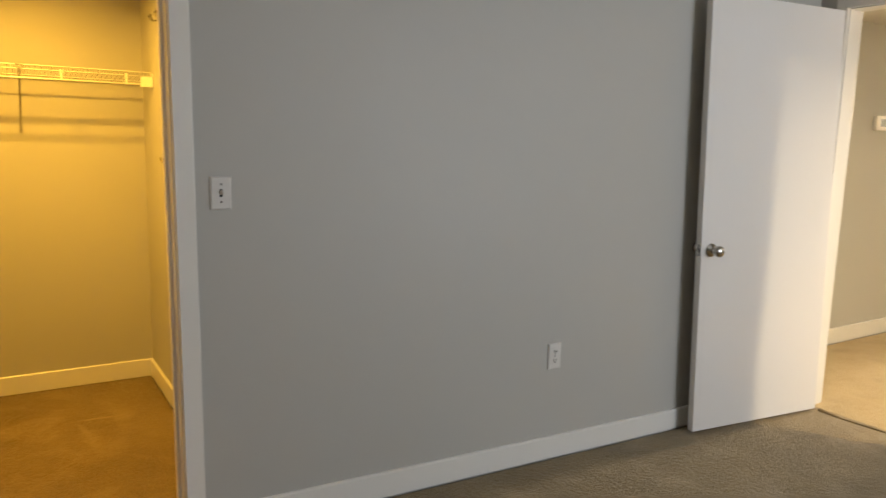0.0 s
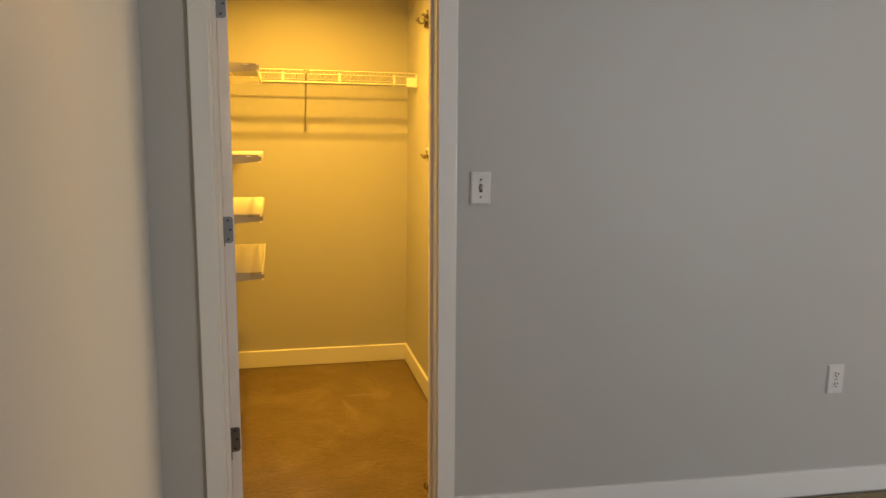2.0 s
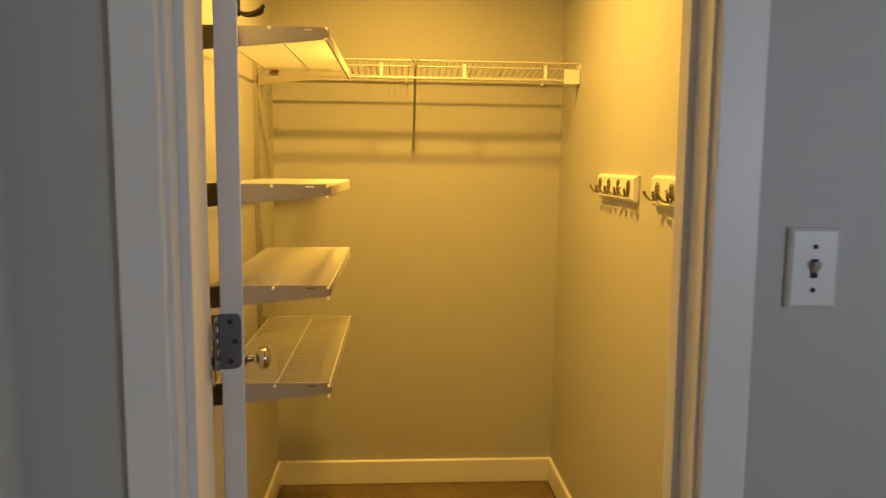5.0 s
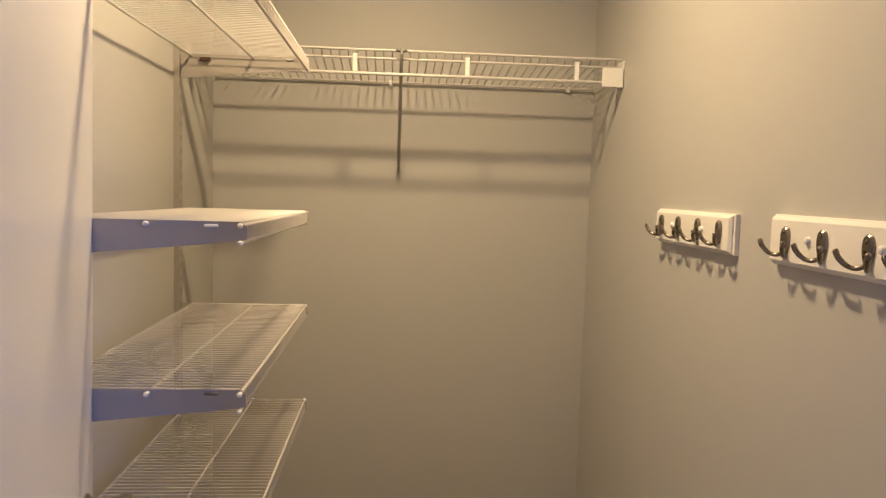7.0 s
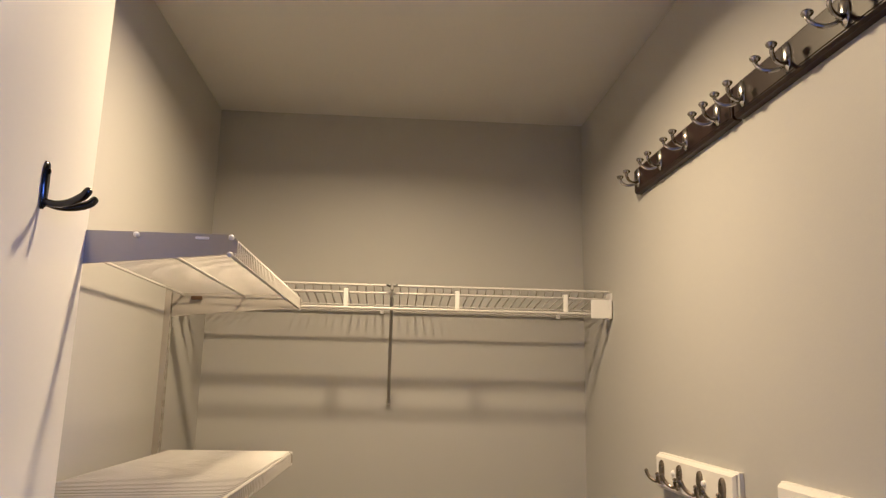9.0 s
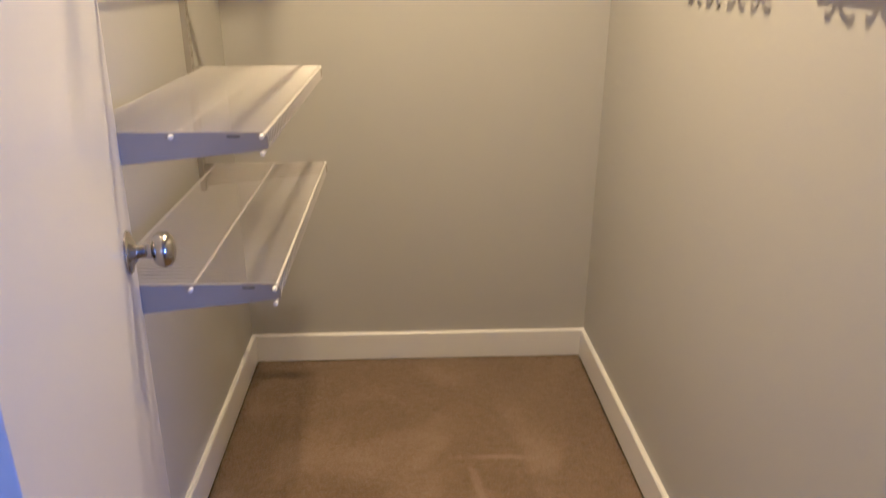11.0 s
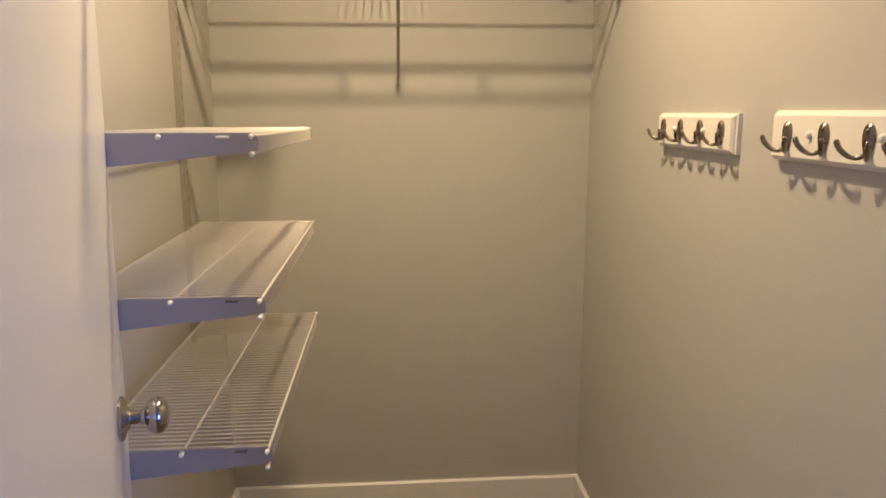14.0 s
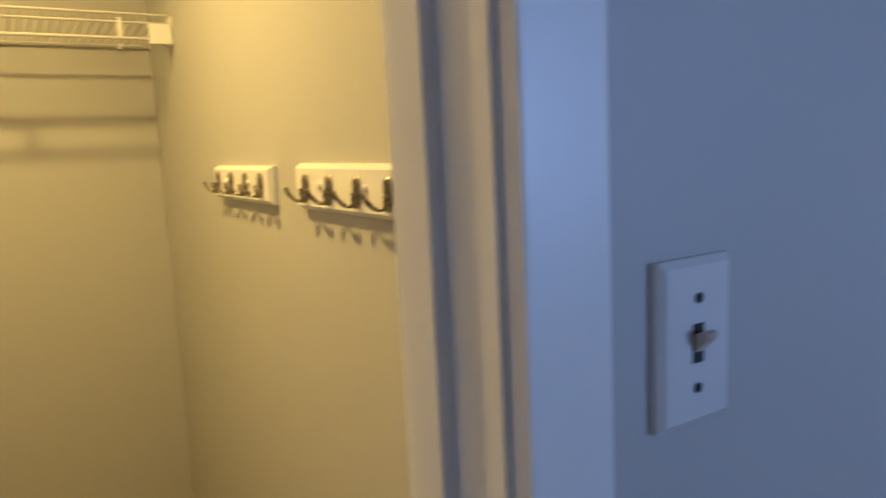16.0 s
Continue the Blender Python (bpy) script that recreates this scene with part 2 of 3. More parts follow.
def thing(name, label, category, group="", m=None):
    ob = new(name)
    ob.empty_display_size = 0.05
    if m is not None:
        ob.matrix_basis = m
    return tagged(ob, label, category, group)


def structure(name, bm, mat, label, category="", smooth=False):
    return tagged(part(name, bm, mat, None, "", smooth), label, category or name.split("_")[0], "", "structure")


def B():
    return bmesh.new()


# ---- setting: floors, walls, ceilings ----
T = 0.12
bm = B()
box(bm, (CX0 - T, CY0, -0.12), (T, T, -0.018))
box(bm, (BX0 - T, BY0 - T, -0.12), (BX1, CY0, -0.018))
box(bm, (BX1, -5.2, -0.12), (HALL_X1 + T, HALL_Y + T, -0.018))
structure("floor", bm, SUBFLOOR, "dark subfloor under the carpets", "floor")


def bedroom_rise(x):
    """The settled bedroom floor climbs a little towards the closet."""
    return 0.0275 * min(2.25, max(0.0, 2.05 - x))


def carpet(name, x0, y0, x1, y1, label, step=0.04, mat=None, rise=None):
    """Carpet with a soft, slightly wavy edge that leaves a thin gap to the baseboard."""
    b = B()
    nx, ny = max(2, int((x1 - x0) / step)), max(2, int((y1 - y0) / step))
    g = []
    for j in range(ny + 1):
        row = []
        for i in range(nx + 1):
            x, y = x0 + (x1 - x0) * i / nx, y0 + (y1 - y0) * j / ny
            z = 0.0025 * noise.noise(Vector((x * 3, y * 3, 0.3))) + 0.001 * noise.noise(Vector((x * 14, y * 14, 2)))
            if rise:
                z += rise(x)
            edge = i in (0, nx) or j in (0, ny)
            w = 0.004 * noise.noise(Vector((x * 9, y * 9, 5)))
            if i in (0, nx):
                x += w
            if j in (0, ny):
                y += w
            row.append(b.verts.new((x, y, z - (0.004 if edge else 0))))
        g.append(row)
    for j in range(ny):
        for i in range(nx):
            b.faces.new((g[j][i], g[j][i + 1], g[j + 1][i + 1], g[j + 1][i]))
    rim = [e for e in b.edges if e.is_boundary]
    out = bmesh.ops.extrude_edge_only(b, edges=rim)
    for v in out["geom"]:
        if isinstance(v, bmesh.types.BMVert):
            v.co.z = -0.0175
    return structure(name, b, mat or CARPET, label, "carpet", True)


carpet("carpet_closet", CX0 + 0.0150, -1.97, -0.0150, -0.002, "worn beige cut-pile carpet with pale marks in the closet")
carpet("carpet_bedroom", BX0 + 0.004, BY0 + 0.004, BX1 + 0.035, -2.052, "grey-beige cut-pile carpet in the bedroom", 0.08, None, bedroom_rise)
bm = B()
prism(bm, [(-2.0515, -0.0175), (-1.971, -0.0175), (-1.971, -0.002), (-2.0515, 0.060)], "x", JL, JR)
structure("threshold_strip", bm, CARPET, "beige carpet strip in the closet doorway", "carpet")
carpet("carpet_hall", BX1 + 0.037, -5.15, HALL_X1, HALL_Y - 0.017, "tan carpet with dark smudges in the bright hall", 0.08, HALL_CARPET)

bm = B()
pts = [(3.045, -2.262), (3.030, -2.40), (3.050, -2.62), (3.086, -2.86), (3.086, -3.10)]
tube(bm, [(x, y, -0.003) for x, y in pts], 0.010, 8, True, [0.018, 0.009, 0.008, 0.007, 0.004])
structure("carpet_seam", bm, CARPET, "loose raised carpet seam in the hall doorway", "carpet")

bm = B()
box(bm, (CX0 - T, 0, -0.018), (T, T, CEIL))
structure("wall_closet_back", bm, WALL, "light grey painted closet back wall", "wall")
bm = B()
box(bm, (CX0 - T, CY0, -0.018), (CX0, 0, CEIL))
structure("wall_closet_left", bm, WALL, "light grey painted closet side wall behind the shelves", "wall")
bm = B()
box(bm, (0, CY0, -0.018), (T, 0, CEIL))
structure("wall_closet_right", bm, WALL, "light grey painted closet side wall with hook rails", "wall")
RJ = 0.02  # jamb board thickness
CYR = CY0 - 0.055  # closet side of the wall beside the latch jamb
bm = B()
box(bm, (BX0 - T, BY, -0.018), (JL - RJ, CY0, CEIL))
box(bm, (JR + RJ, BY, -0.018), (BX1, CYR, CEIL))
box(bm, (JL - RJ, BY, DOOR_H + RJ), (JR + RJ, CY0, CEIL))
structure("wall_north", bm, WALL, "light grey painted bedroom wall with the closet doorway", "wall")
bm = B()
box(bm, (BX0 - T, BY0 - T, -0.018), (BX0, BY, CEIL))
structure("wall_west", bm, WALL, "light grey painted bedroom side wall", "wall")
AY1, AY0, AH = -2.195, -3.13, 2.13   # bedroom doorway
bm = B()
box(bm, (BX1, AY1 + RJ, -0.018), (BX1 + T, BY, CEIL))
box(bm, (BX1, BY0 - T, -0.018), (BX1 + T, AY0 - RJ, CEIL))
box(bm, (BX1, AY0 - RJ, AH + RJ), (BX1 + T, AY1 + RJ, CEIL))
structure("wall_east", bm, WALL, "light grey painted wall with the doorway to the hall", "wall")
WX0, WX1, WZ0, WZ1 = 2.08, 3.02, 0.8, 2.1   # bedroom window
bm = B()
box(bm, (BX0, BY0 - T, -0.018), (WX0, BY0, CEIL))
box(bm, (WX1, BY0 - T, -0.018), (BX1, BY0, CEIL))
box(bm, (WX0, BY0 - T, -0.018), (WX1, BY0, WZ0))
box(bm, (WX0, BY0 - T, WZ1), (WX1, BY0, CEIL))
structure("wall_south", bm, WALL, "light grey painted bedroom wall with a window opening", "wall")
bm = B()
box(bm, (BX1 + T, HALL_Y, -0.018), (HALL_X1, HALL_Y + T, CEIL))
structure("wall_hall_north", bm, WALL, "cream-lit painted hall wall with a thermostat", "wall")
bm = B()
box(bm, (BX1, BY, -0.018), (BX1 + T, HALL_Y + T, CEIL))
structure("wall_hall_west", bm, WALL, "painted hall wall beside the bedroom doorway", "wall")
bm = B()
box(bm, (BX1 + T, -5.2 - T, -0.018), (HALL_X1, -5.2, CEIL))
structure("wall_hall_south", bm, WALL, "painted hall wall", "wall")
bm = B()
# The opening is made up to suit the added light at the hall's end.
box(bm, (HALL_X1, -5.2 - T, -0.018), (HALL_X1 + T, -2.54, CEIL))
box(bm, (HALL_X1, -2.17, -0.018), (HALL_X1 + T, HALL_Y + T, CEIL))
box(bm, (HALL_X1, -2.54, -0.018), (HALL_X1 + T, -2.17, 1.15))
box(bm, (HALL_X1, -2.54, 2.10), (HALL_X1 + T, -2.17, CEIL))
structure("wall_hall_east", bm, WALL, "unseen painted hall end wall with an opening added for the light", "wall")
bm = B()
# Unseen blocks: one trims the beam's south side, one shades the thermostat wall.
box(bm, (5.9, -5.2, -0.018), (HALL_X1, -2.56, CEIL))
box(bm, (6.5, -2.165, -0.018), (HALL_X1, HALL_Y, CEIL))
structure("wall_hall_corner", bm, WALL, "unseen painted blocks added to trim the light from the hall's end", "wall")
bm = B()
box(bm, (CX0 - T, CY0, CEIL), (T, T, CEIL + T))
structure("ceiling_closet", bm, CEILING, "plain white closet ceiling", "ceiling")
bm = B()
box(bm, (BX0 - T, BY0 - T, CEIL), (BX1, CY0, CEIL + T))
structure("ceiling_bedroom", bm, CEILING, "plain white bedroom ceiling", "ceiling")
bm = B()
box(bm, (BX1, -5.2 - T, CEIL), (HALL_X1 + T, HALL_Y + T, CEIL + T))
structure("ceiling_hall", bm, CEILING, "plain white hall ceiling", "ceiling")

# baseboards: flat board with an eased top
def baseboard(name, axis, a, b, face, out, h=0.102, t=0.013, label="white painted baseboard"):
    prof = [(face, 0.002), (face + out * t, 0.002), (face + out * t, h - 0.004), (face + out * (t - 0.004), h), (face, h)]
    bmx = B()
    prism(bmx, prof, axis, a, b)
    return structure(name, bmx, TRIM, label, "baseboard")


baseboard("baseboard_closet_back", "x", CX0, 0, 0, -1, label="white baseboard along the closet back wall")
baseboard("baseboard_closet_left", "y", CY0, -0.013, CX0, 1, label="white baseboard along the closet shelf wall")
baseboard("baseboard_closet_right", "y", CY0, -0.013, 0, -1, label="white baseboard along the closet hook wall")
bedroom_board = baseboard("baseboard_bedroom", "x", JR + 0.078, BX1, BY, -1, label="white baseboard along the bedroom wall")
b = B()
b.from_mesh(bedroom_board.data)
bmesh.ops.bisect_plane(b, geom=b.verts[:] + b.edges[:] + b.faces[:], plane_co=(2.05, 0, 0), plane_no=(1, 0, 0))
for vert in b.verts:
    vert.co.z += bedroom_rise(vert.co.x)
b.to_mesh(bedroom_board.data)
b.free()
baseboard("baseboard_bedroom_corner", "x", BX0, JL - 0.066, BY, -1, label="white baseboard beside the closet casing")
baseboard("baseboard_hall", "x", BX1 + T, 6.5, HALL_Y, -1, 0.115, label="white baseboard along the hall wall")


# ---- door frames ----
def casing_set(name, parts, label):
    ob = thing(name, label, "door frame")
    ob["kind"] = "structure"
    for pname, lo, hi, bv in parts:
        part(pname, box(B(), lo, hi, bv, 2), TRIM, ob)
    return ob


CW = 0.060
closet_frame = casing_set("door_frame_closet", [
    ("jamb", (JL - RJ, BY, 0), (JL, CY0 + 0.012, DOOR_H), 0.0015),
    ("jamb", (JR, BY, 0), (JR + RJ, CYR, DOOR_H), 0.0015),
    ("head_jamb", (JL - RJ, BY, DOOR_H), (JR + RJ, CY0, DOOR_H + RJ), 0.0015),
    # hinge-side strip added here to shade the jamb from the closet lamp
    ("door_stop_strip", (JL, -2.000, 0), (JL + 0.013, -1.985, DOOR_H), 0.002),
    ("door_stop_strip", (JR - 0.010, CYR - 0.058, 0), (JR, CYR - 0.026, DOOR_H), 0.002),
    ("door_stop_strip", (JL + 0.011, CY0 - 0.078, DOOR_H - 0.011), (JR - 0.011, CY0 - 0.042, DOOR_H), 0.002),
    ("casing", (JL - 0.006 - 0.054, BY - 0.016, 0), (JL - 0.006, BY, DOOR_H + 0.006), 0.003),
    ("casing", (JR + 0.0045, BY - 0.016, 0), (JR + 0.0045 + CW, BY, DOOR_H + 0.006), 0.003),
    ("head_casing", (JL - 0.006 - 0.054, BY - 0.016, DOOR_H + 0.006), (JR + 0.0045 + CW, BY, DOOR_H + 0.006 + CW), 0.003),
], "white painted closet door frame with square casing")
# the latch side has settled out of plumb
for c in closet_frame.children:
    if not c.name.startswith("head") and min(vert.co.x for vert in c.data.vertices) > JR - 0.02:
        for vert in c.data.vertices:
            vert.co.x -= 0.0090 * (vert.co.z - 1.05)
casing_set("door_frame_hall", [
    ("jamb", (BX1, AY1, 0), (BX1 + T, AY1 + RJ, AH), 0.0015),
    ("jamb", (BX1, AY0 - RJ, 0), (BX1 + T, AY0, AH), 0.0015),
    ("head_jamb", (BX1, AY0 - RJ, AH), (BX1 + T, AY1 + RJ, AH + RJ), 0.0015),
    ("casing", (BX1 - 0.016, AY1 + 0.006, 0), (BX1, AY1 + 0.006 + CW, AH + 0.006), 0.003),
    ("casing", (BX1 - 0.016, AY0 - 0.006 - CW, 0), (BX1, AY0 - 0.006, AH + 0.006), 0.003),
    ("head_casing", (BX1 - 0.016, AY0 - 0.006 - CW, AH + 0.006), (BX1, AY1 + 0.006 + CW, AH + 0.006 + CW), 0.003),
], "white painted door frame to the hall")


jc = thing("jamb_catch", "small brown worn metal catch low on the closet jamb", "door catch", "", Matrix.Translation((JR, -1.955, 0.165)))
part("plate", box(B(), (-0.003, -0.008, -0.016), (0, 0.008, 0.012), 0.001, 1), RUST, jc)
b = B()
tube(b, [(-0.003, 0, -0.006), (-0.009, 0, -0.004), (-0.012, 0, 0.006), (-0.011, 0, 0.018)], 0.0032, 8)
part("hook", b, RUST, jc, "", True)

# ---- doors ----
def knob_parts(door, s, z, face, out):
    """A round knob with its rose on the door's face; out: +1 or -1 along the door's local y."""
    m = Matrix.Translation((s, face, z)) @ Matrix.Rotation(radians(-90 * out), 4, "X")
    k = part("knob", lathe(B(), [(0.013, 0.0), (0.0105, 0.012), (0.0095, 0.026), (0.0125, 0.030), (0.0125, 0.034), (0.021, 0.038), (0.0268, 0.045), (0.0280, 0.052), (0.0262, 0.060), (0.019, 0.066), (0.006, 0.069)], m), NICKEL, door, "round satin nickel knob", True)
    part("rose", lathe(B(), [(0.033, 0.0), (0.033, 0.003), (0.030, 0.006), (0.019, 0.009), (0.0145, 0.014)], m), NICKEL, k, "", True)
    return k


def flush_door(name, width, height, thick, label, m, knob_z, backset):
    """Flush slab; local x runs from the hinge edge to the free edge, local y through the thickness."""
    d = thing(name, label, "door", "", m)
    part("slab", box(B(), (0, 0, 0.012), (width, thick, height), 0.002, 2), DOOR, d)
    knob_parts(d, width - backset, knob_z, thick, 1)
    knob_parts(d, width - backset, knob_z, 0, -1)
    b = B()
    box(b, (width - 0.0005, thick / 2 - 0.012, knob_z - 0.028), (width + 0.0015, thick / 2 + 0.012, knob_z + 0.028), 0.0006, 1)
    lp = part("latch_plate", b, NICKEL, d)
    b = B()
    box(b, (width, thick / 2 - 0.006, knob_z - 0.008), (width + 0.010, thick / 2 + 0.006, knob_z + 0.008), 0.002, 2)
    part("latch_bolt", b, NICKEL, lp)
    return d


# closet door: swung in past square; its local y side that is seen looks to the hook wall
TH = 0.035
DA = radians(103.5)
closet_door = flush_door("door_closet", 0.655, 2.04, TH, "white flush closet door standing open inward", None, 0.885, 0.066)
u = Vector((math.cos(DA), math.sin(DA), 0))        # along the door
v = Vector((math.sin(DA), -math.cos(DA), 0))       # towards the hook wall
base = Vector((-0.907, -1.800, 0)) - v * TH
closet_door.matrix_basis = Matrix(((u.x, v.x, 0, base.x), (u.y, v.y, 0, base.y), (0, 0, 1, 0), (0, 0, 0, 1)))


# the slab has warped: its free edge leans towards the hook wall with height
def warp(x, z):
    return 0.011 * z * x / 0.655


for c in closet_door.children:
    if c.name.startswith("slab"):
        b = B()
        b.from_mesh(c.data)
        bmesh.ops.subdivide_edges(b, edges=[e for e in b.edges if e.calc_length() > 0.3], cuts=14, use_grid_fill=True)
        for vert in b.verts:
            vert.co.y += warp(vert.co.x, vert.co.z)
        b.to_mesh(c.data)
        b.free()
    else:
        c.location.y += warp(0.60, 0.885)


def hinge(door, z):
    """Butt hinge: rounded leaf on the door's edge, knuckle, pins and screws."""
    b = B()
    w, h, r = 0.034, 0.089, 0.010
    pts = []
    for cx, cz, a0 in ((w - r, h / 2 - r, 0), (0.0 + 0.001, h / 2 - 0.001, 90), (0.001, -h / 2 + 0.001, 180), (w - r, -h / 2 + r, 270)):
        rr = r if cx > 0.01 else 0.001
        for k in range(5):
            a = radians(a0 + 22.5 * k)
            pts.append((cx + rr * math.cos(a), cz + rr * math.sin(a) + z))
    lo = [b.verts.new((-0.0022, p[0] - 0.003, p[1])) for p in pts]
    hi = [b.verts.new((0.0, p[0] - 0.003, p[1])) for p in pts]
    n = len(pts)
    for k in range(n):
        b.faces.new((lo[k], lo[(k + 1) % n], hi[(k + 1) % n], hi[k]))
    b.faces.new(lo)
    b.faces.new(hi[::-1])
    box(b, (-0.066, -0.010, z - h / 2), (-0.006, -0.0078, z + h / 2))
    hg = part("hinge", b, STEEL, door, "grey steel hinge with rounded leaf")
    for k in range(5):
        b = B()
        z0 = z - h / 2 + k * h / 5
        lathe(b, [(0.0055, z0 + 0.0008), (0.0062, z0 + 0.002), (0.0062, z0 + h / 5 - 0.002), (0.0055, z0 + h / 5 - 0.0008)], Matrix.Translation((-0.006, -0.007, 0)), 12)
        part("knuckle", b, STEEL, hg, "", True)
    for dz, dy in ((0.032, 0.014), (0.0, 0.021), (-0.032, 0.014)):
        b = B()
        lathe(b, [(0.0042, 0.0), (0.0042, 0.0008), (0.002, 0.0014)], Matrix.Translation((-0.0021, dy, z + dz)) @ Matrix.Rotation(radians(-90), 4, "Y"), 10)
        part("screw", b, BLACK, hg)
    return hg


for z in (0.335, 1.075, 1.80):
    hinge(closet_door, z)


b = B()
box(b, (0.6400, TH - 0.001, 0.020), (0.6430, TH + 0.014, 0.0235), 0.0008, 1)
box(b, (0.6400, TH - 0.001, 0.030), (0.6430, TH + 0.011, 0.0335), 0.0008, 1)
box(b, (0.6370, TH - 0.001, 0.015), (0.6460, TH + 0.002, 0.038), 0.0008, 1)
part("door_catch", b, RUST, closet_door, "small brown metal catch low on the door edge")


def prong_hook(name, mat, spread, reach, rise, plate_w, plate_h, label, r=0.0042):
    """Double robe hook on local x-z plane, standing off along local -y."""
    h = thing(name, label, "hook")
    b = B()
    n = 20
    ring = [(plate_w / 2 * math.cos(2 * math.pi * k / n) * (1.0 + 0.22 * math.sin(2 * math.pi * k / n)), plate_h / 2 * math.sin(2 * math.pi * k / n)) for k in range(n)]
    lo = [b.verts.new((p[0], 0, p[1])) for p in ring]
    mid = [b.verts.new((p[0], -0.003, p[1])) for p in ring]
    top = [b.verts.new((p[0] * 0.75, -0.0055, p[1] * 0.88)) for p in ring]
    for q, s in ((lo, mid), (mid, top)):
        for k in range(n):
            b.faces.new((q[k], q[(k + 1) % n], s[(k + 1) % n], s[k]))
    b.faces.new(top)
    b.faces.new(lo[::-1])
    part("plate", b, mat, h, "", True)
    for zz in (plate_h * 0.28,):
        part("screw", lathe(B(), [(0.003, 0.0), (0.003, 0.001), (0.0015, 0.0018)], Matrix.Translation((0, -0.0052, zz)) @ Matrix.Rotation(radians(90), 4, "X"), 10), mat, h)
    for sgn in (-1, 1):
        dx, dy = math.sin(radians(spread)) * sgn, -math.cos(radians(spread))
        pts, rad = [], []
        for k in range(15):
            f = k / 14
            turn = radians(-95 + 185 * f)
            out = reach * (0.46 + 0.54 * math.sin(turn))
            zz = -plate_h * 0.24 - rise * 0.62 * math.cos(turn) + rise * 0.55 * max(0.0, f - 0.45)
            if f > 0.75:
                out += reach * 0.10 * (f - 0.75) / 0.25
            pts.append((dx * out + sgn * 0.001, dy * out - 0.003, zz))
            rad.append(r * (1.02 - 0.14 * math.sin(math.pi * min(1.0, f / 0.8)) + 0.08 * max(0.0, f - 0.6) / 0.4))
        d = (Vector(pts[-1]) - Vector(pts[-2])).normalized()
        tip = Vector(pts[-1])
        for along, width in ((0.40, 1.03), (0.76, 0.86), (1.00, 0.55), (1.10, 0.2)):
            pts.append(tuple(tip + d * r * along))
            rad.append(r * width)
        b = B()
        tube(b, pts, r, 10, True, rad)
        part("prong", b, mat, h, "", True)
    return h


hk = prong_hook("door_hook", CHROME, 24, 0.046, 0.015, 0.016, 0.055, "black chrome double hook screwed to the closet door", 0.0045)
# carried on the door's inner face
hk.matrix_basis = closet_door.matrix_basis @ Matrix.Translation((0.394, TH + warp(0.394, 1.68), 1.674)) @ Matrix.Rotation(radians(180), 4, "Z")

# bedroom door, open against the wall
hinge_pt, free_pt = Vector((3.008, -2.246, 0)), Vector((2.131, -2.142, 0))
du = (free_pt - hinge_pt).normalized()
dv = Vector((-du.y, du.x, 0))   # into the bedroom or the wall
if dv.y > 0:
    dv = -dv
bedroom_door = flush_door("door_bedroom", (free_pt - hinge_pt).length, 2.105, TH, "white flush bedroom door open against the wall", None, 0.925, 0.062)
bb = hinge_pt - dv * TH
bedroom_door.matrix_basis = Matrix(((du.x, dv.x, 0, bb.x), (du.y, dv.y, 0, bb.y), (0, 0, 1, 0), (0, 0, 0, 1)))
# it hangs out of plumb
for c in [k for c in bedroom_door.children for k in [c, *c.children]]:
    for vert in c.data.vertices:
        vert.co.x += 0.042 * (vert.co.z - 0.3)

# ---- switch, outlet, thermostat ----
def plate(name, label, category, at, holes, w=0.035, h=0.0575):
    """Bevelled wall plate on a wall that looks to -y."""
    x, y, z = at
    p = thing(name, label, category, "", Matrix.Translation((x, y, z)))
    b = B()
    d = 0.0085
    lo = [b.verts.new(c) for c in ((-w, 0, -h), (w, 0, -h), (w, 0, h), (-w, 0, h))]
    mid = [b.verts.new(c) for c in ((-w, -d * 0.6, -h), (w, -d * 0.6, -h), (w, -d * 0.6, h), (-w, -d * 0.6, h))]
    e = 0.0045
    top = [b.verts.new(c) for c in ((-w + e, -d, -h + e), (w - e, -d, -h + e), (w - e, -d, h - e), (-w + e, -d, h - e))]
    for q, s in ((lo, mid), (mid, top)):
        for k in range(4):
            b.faces.new((q[k], q[(k + 1) % 4], s[(k + 1) % 4], s[k]))
    b.faces.new(top)
    part("cover", b, PLATE, p)
    for sz in holes:
        part("screw", lathe(B(), [(0.0034, 0.0), (0.0034, 0.0009), (0.0015, 0.0012)], Matrix.Translation((0, -d, sz)) @ Matrix.Rotation(radians(90), 4, "X"), 12), BLACK, p)
    return p, d


sw, d = plate("light_switch", "white toggle light switch plate on the bedroom wall", "light switch", (-0.123, BY, 1.229), (0.0285, -0.0285), 0.0335, 0.0530)
part("slot", box(B(), (-0.0052, -d - 0.0006, -0.0125), (0.0052, -d + 0.001, 0.0125), 0.0004, 1), BLACK, sw)
b = B()
prism(b, [(-d, -0.006), (-d - 0.0095, 0.004), (-d - 0.0105, 0.0085), (-d - 0.0075, 0.0095), (-d, 0.006)], "x", -0.0042, 0.0042)
part("toggle", b, IVORY, sw, "upturned ivory toggle")
ou, d = plate("wall_outlet", "white double power outlet on the bedroom wall", "outlet", (1.308, BY, 0.491), (0.0,))
